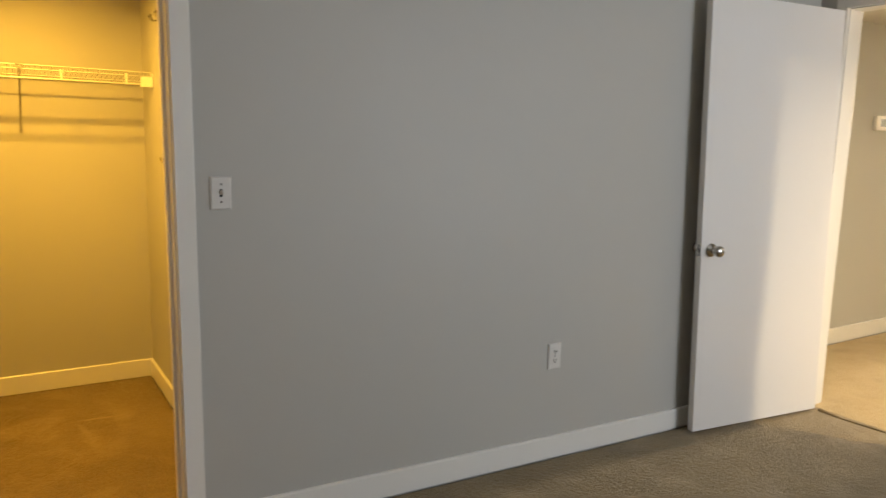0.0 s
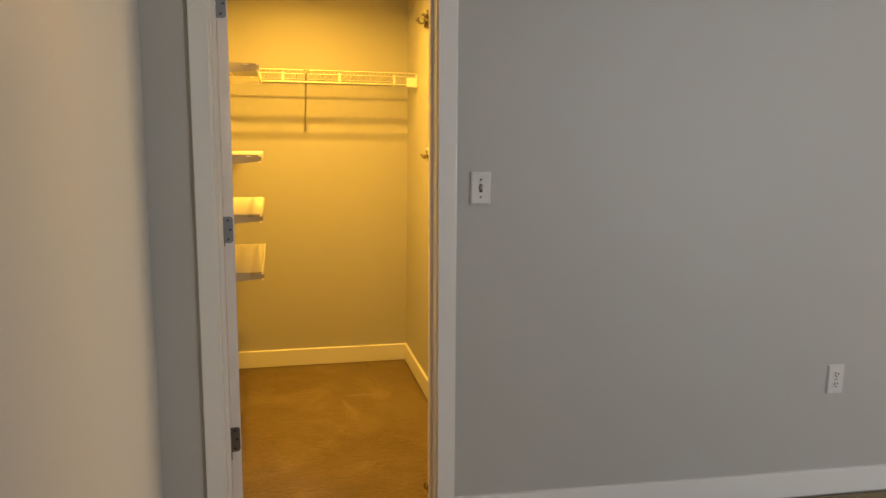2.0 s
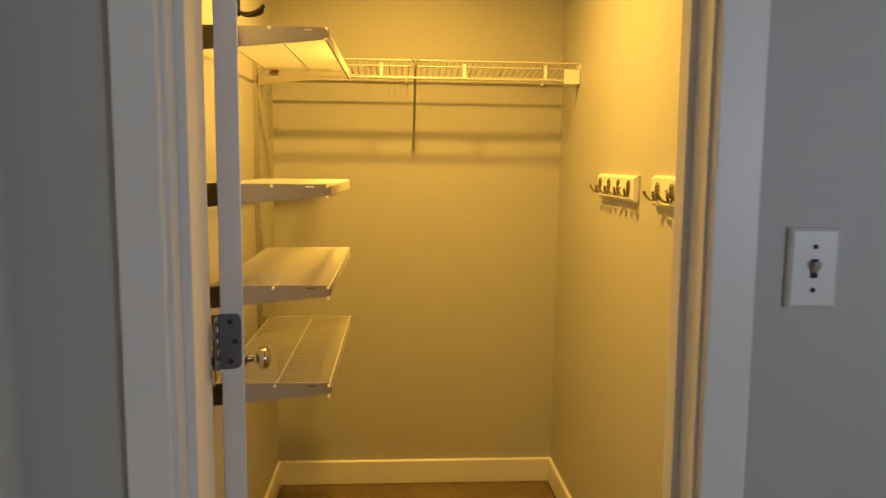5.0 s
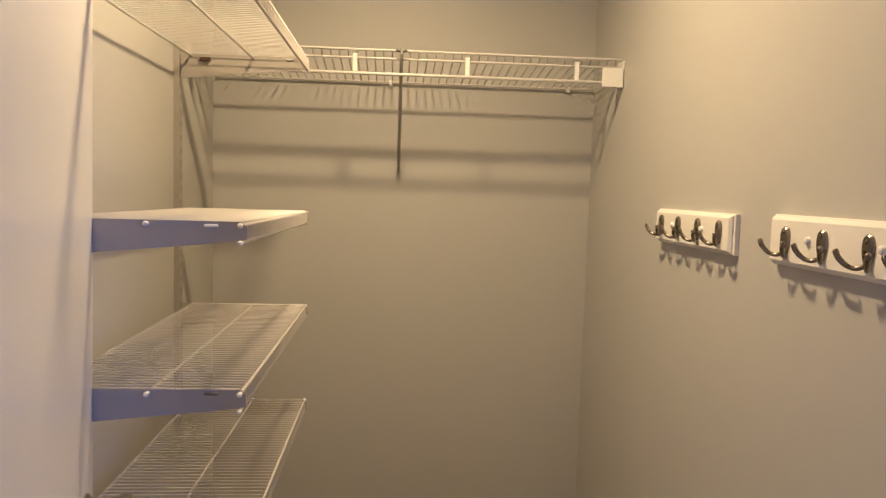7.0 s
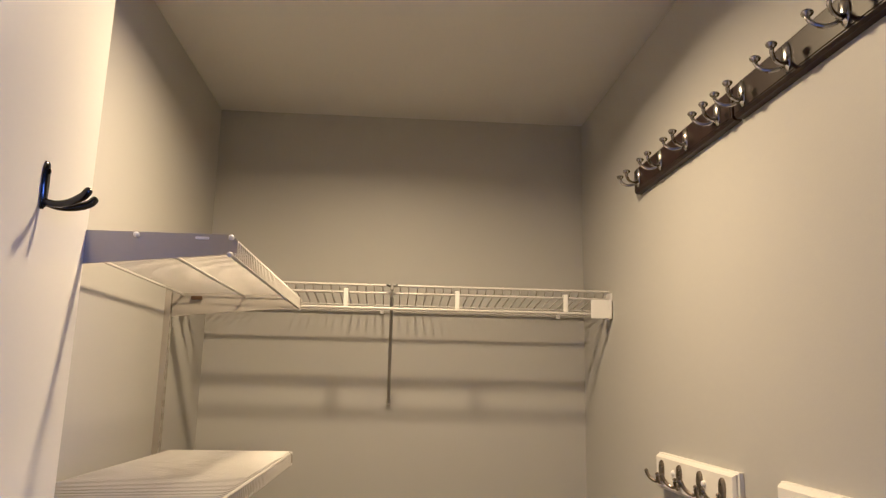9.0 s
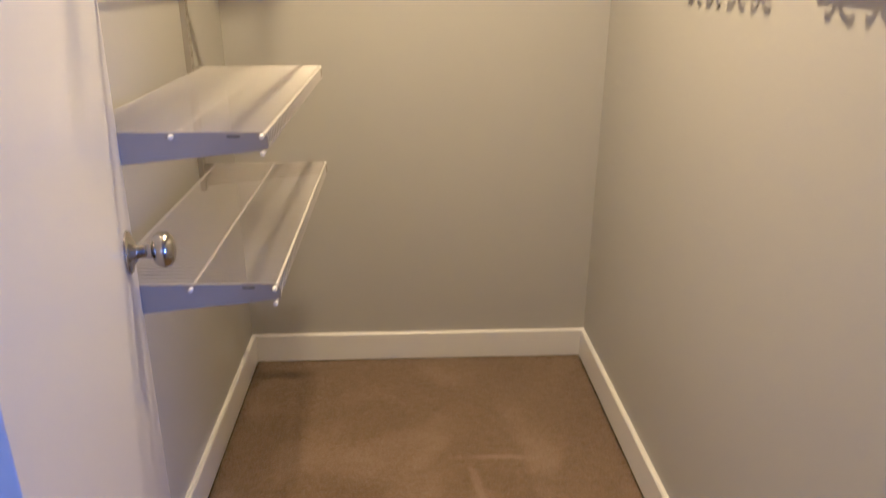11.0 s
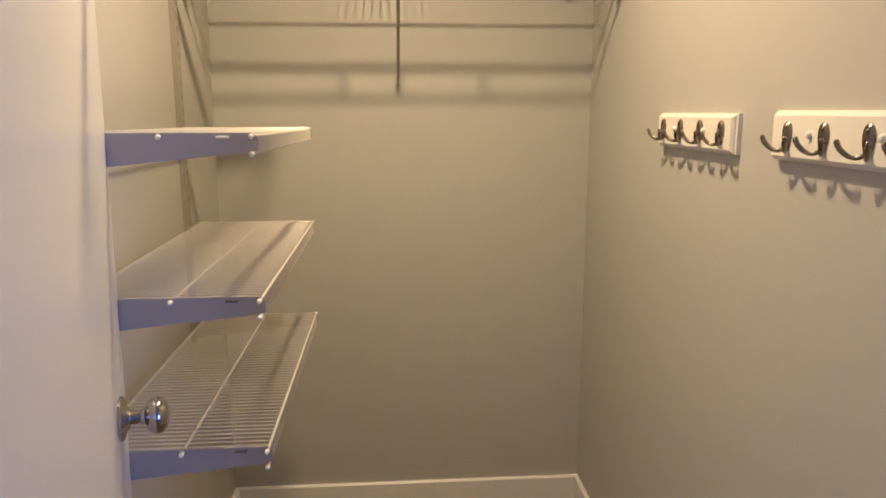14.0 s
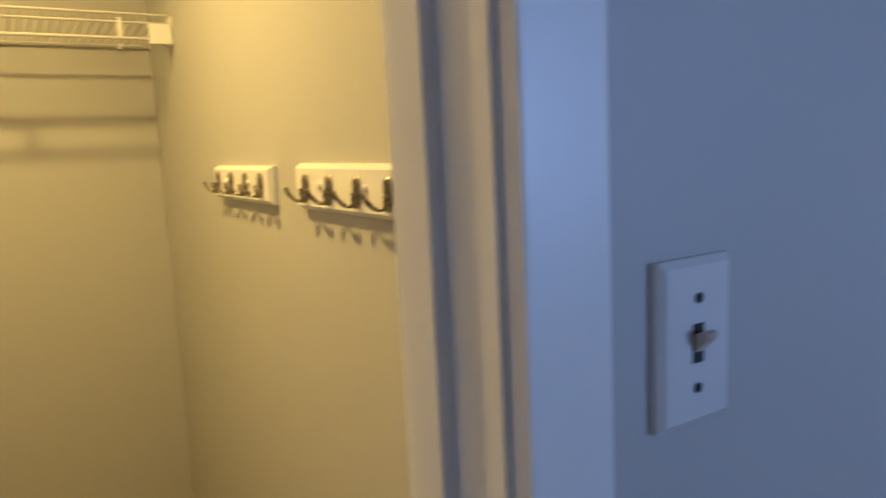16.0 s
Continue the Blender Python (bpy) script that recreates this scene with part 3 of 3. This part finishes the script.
for zz in (0.0195, -0.0195):
    b = B()
    lathe(b, [(0.0172, 0.0), (0.0172, 0.0016), (0.0165, 0.0022)], Matrix.Translation((0, -d, zz)) @ Matrix.Rotation(radians(90), 4, "X"), 24)
    rc = part("receptacle", b, PLATE, ou, "", True)
    for dx, hh in ((-0.0063, 0.0056), (0.0063, 0.0048)):
        part("slot", box(B(), (dx - 0.0018, -d - 0.0029, zz + 0.003 - hh), (dx + 0.0018, -d - 0.002, zz + 0.003 + hh)), BLACK, rc)
    part("ground_hole", lathe(B(), [(0.0032, 0.0), (0.0032, 0.0006)], Matrix.Translation((0, -d - 0.0022, zz - 0.0085)) @ Matrix.Rotation(radians(90), 4, "X"), 10), BLACK, rc)
th = thing("thermostat", "white wall thermostat with a small grey display", "thermostat", "", Matrix.Translation((4.80, HALL_Y, 1.615)))
part("body", box(B(), (-0.10, -0.028, -0.052), (0.10, 0, 0.052), 0.010, 3), PLASTIC, th, "", True)
part("display", box(B(), (-0.045, -0.0295, -0.026), (0.045, -0.027, 0.030), 0.001, 1), SCREEN, th)

# spring door stop low on the bedroom baseboard
ds = thing("spring_door_stop", "small spring door stop on the bedroom baseboard", "door stop", "", Matrix.Translation((2.24, BY - 0.013, 0.055)))
b = B()
tube(b, [(0.006 * math.cos(k * 1.1), -0.006 - k * 0.0011, 0.006 * math.sin(k * 1.1)) for k in range(50)], 0.0011, 5)
part("spring", b, STEEL, ds, "", True)
part("tip", lathe(B(), [(0.0075, 0.0), (0.008, 0.006), (0.006, 0.012)], Matrix.Translation((0, -0.060, 0)) @ Matrix.Rotation(radians(90), 4, "X"), 14), PLASTIC, ds, "", True)
part("base", lathe(B(), [(0.010, 0.0), (0.010, 0.003), (0.006, 0.007)], Matrix.Rotation(radians(90), 4, "X"), 14), STEEL, ds, "", True)

# ---- closet: ceiling lamp ----
cl = thing("ceiling_lamp", "flush round white ceiling light glowing warm", "lamp", "flush ceiling lights", Matrix.Translation((LAMP[0], LAMP[1], CEIL)))
part("trim_ring", lathe(B(), [(0.095, 0.0), (0.095, -0.010), (0.088, -0.022), (0.072, -0.028), (0.070, -0.020)], None, 32), PORCELAIN, cl, "", True)
part("diffuser", lathe(B(), [(0.070, -0.021), (0.069, -0.030), (0.050, -0.0335), (0.01, -0.0345)], None, 32), GLOW, cl, "glowing round diffuser", True)

# Added fixture for the hall fill lamp; no such lamp is in view.
copy_thing(cl, Matrix.Translation((HALL_FILL[0], HALL_FILL[1], CEIL)))

# ---- closet: shelf standards and wire shelves on the side wall ----
SY0, SY1 = -1.165, -0.385      # near and far bracket
SXW, SXF = CX0 + 0.040, -0.830  # wall side and front of the shelf decks


def standard(y):
    """Slotted steel upright on the wall."""
    s = thing("shelf_standard", "white slotted steel shelf upright on the closet wall", "shelf upright", "shelf uprights")
    z0, z1 = 0.735, 1.70
    b = B()
    prism(b, [(CX0, y - 0.0125), (CX0 + 0.014, y - 0.0125), (CX0 + 0.014, y - 0.0045), (CX0 + 0.0125, y - 0.0045), (CX0 + 0.0125, y + 0.0045), (CX0 + 0.014, y + 0.0045), (CX0 + 0.014, y + 0.0125), (CX0, y + 0.0125)], "z", z0, z1)
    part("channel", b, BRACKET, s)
    b = B()
    z = z0 + 0.02
    while z < z1 - 0.02:
        for dy in (-0.0065, 0.0065):
            box(b, (CX0 + 0.0142, y + dy - 0.0013, z), (CX0 + 0.0146, y + dy + 0.0013, z + 0.016))
        z += 0.032
    part("slots", b, SLOT, s)
    return s


for y in (SY0, SY1):
    standard(y)


def shelf_bracket(parent, y, z, tab_mat):
    """Tapered folded steel arm with a hooked tip."""
    b = B()
    x0, x1 = CX0 + 0.0148, SXF + 0.004
    out = [(x0, z + 0.004), (x1 - 0.008, z + 0.004), (x1, z - 0.004), (x1, z - 0.022), (x1 - 0.03, z - 0.027), (x0 + 0.02, z - 0.053), (x0, z - 0.057)]
    prism(b, out, "y", y - 0.0012, y + 0.0012)
    box(b, (x0, y + 0.0012, z - 0.0085), (x1 - 0.01, y + 0.010, z - 0.0065))
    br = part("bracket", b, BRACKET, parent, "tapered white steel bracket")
    for fx in (0.84,):
        xx = x0 + (x1 - x0) * fx
        part("tab", box(B(), (xx - 0.010, y - 0.0035, z - 0.0045), (xx + 0.010, y + 0.0012, z - 0.0005), 0.001, 1), tab_mat, br)
    return br


def side_shelf(z, label, tab_mat):
    """Close-mesh ventilated shelf: cross wires over long rails, front lip bent down, carried by two brackets."""
    s = thing("wire_shelf", label, "shelf", "side wall wire shelves")
    ya, yb = SY0 - 0.005, SY1 + 0.014
    rw, rr = 0.00115, 0.0026
    lip = 0.030
    n = 53
    wires = []
    for k in range(n):
        y = SY0 + 0.006 + (yb - SY0 - 0.014) * k / (n - 1)
        if not wires:
            b = B()
            tube(b, [(SXW - 0.002, 0, 0), (SXF - 0.008, 0, 0), (SXF - 0.002, 0, -0.003), (SXF, 0, -0.008), (SXF, 0, -lip)], rw, 5)
            me = mesh_of("cross_wire", b, WIRE, True)
        w = new("cross_wire", me)
        w.parent = s
        w.location = (0, y, z + 0.0005)
        wires.append(w)
    for x, dz, ext, name in ((SXW, -0.004, 0.0, "rail"), (SXW + 0.62 * (SXF - SXW) - 0.028, -0.0046, 0.004, "rail"), (SXF - 0.0035, -0.0046, 0.004, "rail"), (SXF - 0.0035, -lip, 0.006, "lip_rail")):
        b = B()
        tube(b, [(x, ya - ext, z + dz), (x, yb + ext, z + dz)], rr, 8)
        part(name, b, WIRE, s, "", True)
        for yy in (ya - ext, yb + ext):
            if ext > 0:
                part("end_cap", lathe(B(), [(0.0020, -0.005), (0.0038, -0.003), (0.0042, 0.001), (0.0034, 0.004), (0.0014, 0.0055)], Matrix.Translation((x, yy, z + dz)) @ Matrix.Rotation(radians(90), 4, "X"), 10), PLASTIC, s, "", True)
    for y in (SY0, SY1):
        shelf_bracket(s, y, z - 0.003, tab_mat)
    return s


top_shelf = side_shelf(1.672, "white wire shelf on brackets, topmost on the side wall", PLASTIC)
part("brass_tab", box(B(), (-1.096, SY1 - 0.009, 1.656), (-1.070, SY1 + 0.002, 1.665), 0.002, 2), BRASS, top_shelf, "small brown clip on the shelf bracket")
chest_shelf = side_shelf(1.293, "white wire shelf on brackets at chest height", PLASTIC)
# its near bracket sits a little higher than the far one
chest_shelf.matrix_basis = Matrix.Translation((0, SY1, 1.293)) @ Matrix.Rotation(-0.0105, 4, "X") @ Matrix.Translation((0, -SY1, -1.293))
side_shelf(1.052, "white wire shelf on brackets at waist height", STEEL)
side_shelf(0.804, "white wire shelf on brackets, lowest on the side wall", STEEL)

# ---- closet: wire shelf with hanging rail across the back wall ----
bs = thing("back_wire_shelf", "white wire shelf with hanging rail across the closet back wall", "shelf")
F = -0.285
ZT, Z2, Z3, ZB = 1.719, 1.700, 1.657, 1.676
XA, XB = CX0 + 0.010, -0.008
wire_b = B()
tube(wire_b, [(0, -0.012, ZB + 0.004), (0, -0.124, ZB + 0.010), (0, F + 0.03, Z2 + 0.003), (0, F + 0.012, Z2 + 0.006), (0, F + 0.002, ZT - 0.002), (0, F - 0.001, ZT + 0.004)], 0.0019, 6)
me = mesh_of("deck_wire", wire_b, WIRE, True)
n = 49
for k in range(n):
    w = new("deck_wire", me)
    w.parent = bs
    w.location = (XA + 0.012 + (XB - XA - 0.024) * k / (n - 1), 0, 0)
for name, y, z, r in (("front_rail", F, ZT, 0.0034), ("front_rail", F + 0.014, Z2, 0.0034), ("hanging_rail", F - 0.004, Z3, 0.0042), ("deck_rail", -0.124, ZB + 0.005, 0.0034), ("back_rail", -0.012, ZB, 0.0034)):
    b = B()
    tube(b, [(XA, y, z), (XB, y, z)], r, 8)
    part(name, b, WIRE, bs, "", True)
for x in (-1.02, -0.722, -0.424, -0.128):
    b = B()
    box(b, (x - 0.006, F - 0.003, Z3 - 0.003), (x + 0.006, F + 0.001, Z2 + 0.008), 0.001, 1)
    box(b, (x - 0.006, F - 0.001, Z2 + 0.004), (x + 0.006, F + 0.018, Z2 + 0.009), 0.001, 1)
    part("rail_clip", b, PLASTIC, bs, "flat white rail clip")
for x in (-0.628, -0.085):
    b = B()
    box(b, (x - 0.0055, -0.018, ZB - 0.010), (x + 0.0055, 0, ZB + 0.006), 0.002, 2)
    part("wall_clip", b, PLASTIC, bs)
for x, sgn in ((0.0, -1), (CX0, 1)):
    b = B()
    lo, hi = min(x, x + sgn * 0.060), max(x, x + sgn * 0.060)
    box(b, (lo, F - 0.010, Z3 - 0.012), (hi, F - 0.006, Z2 - 0.004), 0.001, 1)
    box(b, (min(x, x + sgn * 0.004), F - 0.010, Z3 - 0.012), (max(x, x + sgn * 0.004), F + 0.040, Z2 + 0.016), 0.001, 1)
    part("end_bracket", b, PLASTIC, bs, "white moulded end bracket")
sx = -0.600
b = B()
tube(b, [(sx, F - 0.006, ZT + 0.004), (sx, F - 0.009, ZT - 0.01), (sx, F + 0.003, ZT - 0.03), (sx, -0.030, 1.425), (sx, -0.012, 1.405)], 0.0048, 8)
st = part("support_brace", b, BRACE, bs, "grey steel diagonal brace", True)
b = B()
box(b, (sx - 0.007, -0.014, 1.393), (sx + 0.007, 0, 1.415), 0.002, 2)
part("brace_foot", b, BRACE, st)
b = B()
tube(b, [(sx - 0.014, F - 0.004, ZT + 0.002), (sx - 0.006, F - 0.008, ZT - 0.002), (sx + 0.006, F - 0.008, ZT - 0.002), (sx + 0.014, F - 0.004, ZT + 0.002)], 0.003, 6)
part("brace_claw", b, STEEL, st, "", True)


# ---- closet: white hook rails on the side wall ----
def hook_rail(y0, y1, z0, z1, label):
    """White board with a moulded edge and screw caps; its hooks are things of their own."""
    h = thing("hook_rail", label, "hook rail", "white hook rails")
    b = B()
    t, e = 0.018, 0.007
    lv = []
    for dx, ins in ((0, 0), (-0.008, 0), (-0.010, 0.003), (-0.0125, 0.0035), (-0.017, e), (-t, e + 0.001)):
        lv.append([b.verts.new((dx, yy, zz)) for yy, zz in ((y0 + ins, z0 + ins), (y1 - ins, z0 + ins), (y1 - ins, z1 - ins), (y0 + ins, z1 - ins))])
    for q, s in zip(lv, lv[1:]):
        for k in range(4):
            b.faces.new((q[k], q[(k + 1) % 4], s[(k + 1) % 4], s[k]))
    b.faces.new(lv[-1])
    b.faces.new(lv[0][::-1])
    part("board", b, BOARD, h)
    L = y1 - y0
    for f in (0.30, 0.70):
        part("screw_cap", lathe(B(), [(0.006, 0.0), (0.006, 0.002), (0.0045, 0.005), (0.0015, 0.006)], Matrix.Translation((-t, y1 - L * f + 0.008, (z0 + z1) / 2 + 0.004)) @ Matrix.Rotation(radians(-90), 4, "Y"), 14), PLASTIC, h, "round white screw cap", True)
    return h


hook_rail(-0.995, -0.629, 1.254, 1.328, "white wooden hook rail with four dark robe hooks")
hook_rail(-1.524, -1.126, 1.255, 1.333, "white wooden hook rail beside the closet doorway")
hook0 = prong_hook("robe_hook", BRONZE, 56, 0.034, 0.022, 0.0215, 0.043, "dark nickel double robe hook on a white hook rail", 0.0037)
tagged(hook0, group="robe hooks on the white rails")
spots = []
for y0, y1 in ((-1.000, -0.629), (-1.514, -1.136)):
    L = y1 - y0
    for f in (0.115, 0.365, 0.625, 0.875):
        spots.append((y1 - L * f, 1.294 if y1 > -1.0 else 1.295))
for i, (y, z) in enumerate(spots):
    m = Matrix.Translation((-0.018, y, z)) @ Matrix.Rotation(radians(-90), 4, "Z")
    if i == 0:
        hook0.matrix_basis = m
    else:
        copy_thing(hook0, m)


# ---- closet: dark hook rails high on the side wall ----
def dark_rail(y0, y1, z0, z1, label):
    h = thing("coat_rail", label, "hook rail", "dark coat rails")
    b = B()
    prism(b, [(0, z0), (-0.013, z0), (-0.017, z0 + 0.005), (-0.017, z1 - 0.005), (-0.013, z1), (0, z1)], "y", y0, y1)
    part("board", b, MAHOGANY, h)
    b = B()
    box(b, (-0.0185, y0 + 0.006, z0 + 0.007), (-0.0165, y1 - 0.006, z1 - 0.007), 0.0008, 1)
    part("face_panel", b, MAHOGANY, h)
    return h


dark_rail(-1.056, -0.545, 1.928, 1.990, "dark red-brown wooden coat rail, deeper in the closet")
dark_rail(-1.574, -1.063, 1.928, 1.990, "dark red-brown wooden coat rail, nearer the closet doorway")


def coat_hook():
    """Coat hook with an oval rose and two arms that end in flared knobs."""
    h = thing("coat_hook", "polished nickel double coat hook with knob ends", "hook", "coat hooks on the dark rails")
    b = B()
    lathe(b, [(0.015, 0.0), (0.015, 0.002), (0.012, 0.005), (0.006, 0.007)], Matrix.Rotation(radians(90), 4, "X") @ Matrix.Diagonal((0.72, 1.6, 1, 1)), 20)
    part("rose", b, NICKEL, h, "", True)
    for sgn in (-1, 1):
        pts = []
        for k in range(11):
            f = k / 10
            turn = radians(-80 + 165 * f)
            pts.append((sgn * (0.004 + 0.020 * f), -(0.004 + 0.017 + 0.017 * math.sin(turn)), -0.006 - 0.014 * math.cos(turn) + 0.006 * f))
        b = B()
        tube(b, pts, 0.0034, 8)
        arm = part("arm", b, NICKEL, h, "", True)
        end = Vector(pts[-1])
        part("knob_end", lathe(B(), [(0.0034, -0.002), (0.0038, 0.002), (0.0075, 0.005), (0.0085, 0.008), (0.007, 0.0105), (0.003, 0.0115)], Matrix.Translation(end), 14), NICKEL, arm, "", True)
    return h


ch = coat_hook()
first = True
for y0, y1 in ((-1.056, -0.545), (-1.574, -1.063)):
    for f in (0.07, 0.345, 0.62, 0.90):
        m = Matrix.Translation((-0.0185, y1 - (y1 - y0) * f, 1.960)) @ Matrix.Rotation(radians(-90), 4, "Z")
        if first:
            ch.matrix_basis = m
            first = False
        else:
            copy_thing(ch, m)


# ---- closet carpet pile: thousands of short leaning tufts ----
def carpet_pile(x0, y0, x1, y1, step, height):
    rng = np.random.default_rng(7)
    nx, ny = int((x1 - x0) / step), int((y1 - y0) / step)
    gx, gy = np.meshgrid(np.arange(nx), np.arange(ny))
    n = nx * ny
    cx = x0 + (gx.ravel() + 0.5 + rng.uniform(-0.5, 0.5, n)) * step
    cy = y0 + (gy.ravel() + 0.5 + rng.uniform(-0.5, 0.5, n)) * step
    turn = rng.uniform(0, 2 * np.pi, n)
    rad = step * rng.uniform(0.40, 0.72, n)
    lean = height * 0.55
    flow = 1.2 * np.sin(cx * 5.0 + 1.3 * np.sin(cy * 4.0))
    tx = cx + lean * np.cos(flow) * rng.uniform(0.0, 1.0, n) + rng.uniform(-0.3, 0.3, n) * height
    ty = cy - lean * np.sin(flow) * rng.uniform(0.0, 1.0, n) + rng.uniform(-0.3, 0.3, n) * height
    tz = height * rng.uniform(0.55, 1.1, n)
    verts = np.empty((n, 4, 3))
    for k in range(3):
        a = turn + 2 * np.pi * k / 3
        verts[:, k, 0] = cx + rad * np.cos(a)
        verts[:, k, 1] = cy + rad * np.sin(a)
        verts[:, k, 2] = -0.0035
    verts[:, 3, 0], verts[:, 3, 1], verts[:, 3, 2] = tx, ty, tz
    base = np.arange(n)[:, None] * 4
    faces = np.concatenate([base + np.array(f) for f in ((0, 1, 3), (1, 2, 3), (2, 0, 3))])
    me = bpy.data.meshes.new("carpet_pile")
    me.vertices.add(n * 4)
    me.vertices.foreach_set("co", verts.ravel())
    me.loops.add(len(faces) * 3)
    me.loops.foreach_set("vertex_index", faces.ravel().astype(np.int32))
    me.polygons.add(len(faces))
    me.polygons.foreach_set("loop_start", np.arange(0, len(faces) * 3, 3, dtype=np.int32))
    me.update(calc_edges=True)
    me.materials.append(CARPET)
    return tagged(new("carpet_pile", me), "short beige tufts of the closet carpet", "carpet", "", "stuff")


carpet_pile(CX0 + 0.016, -1.96, -0.0155, -0.0125, 0.0066, 0.0050)
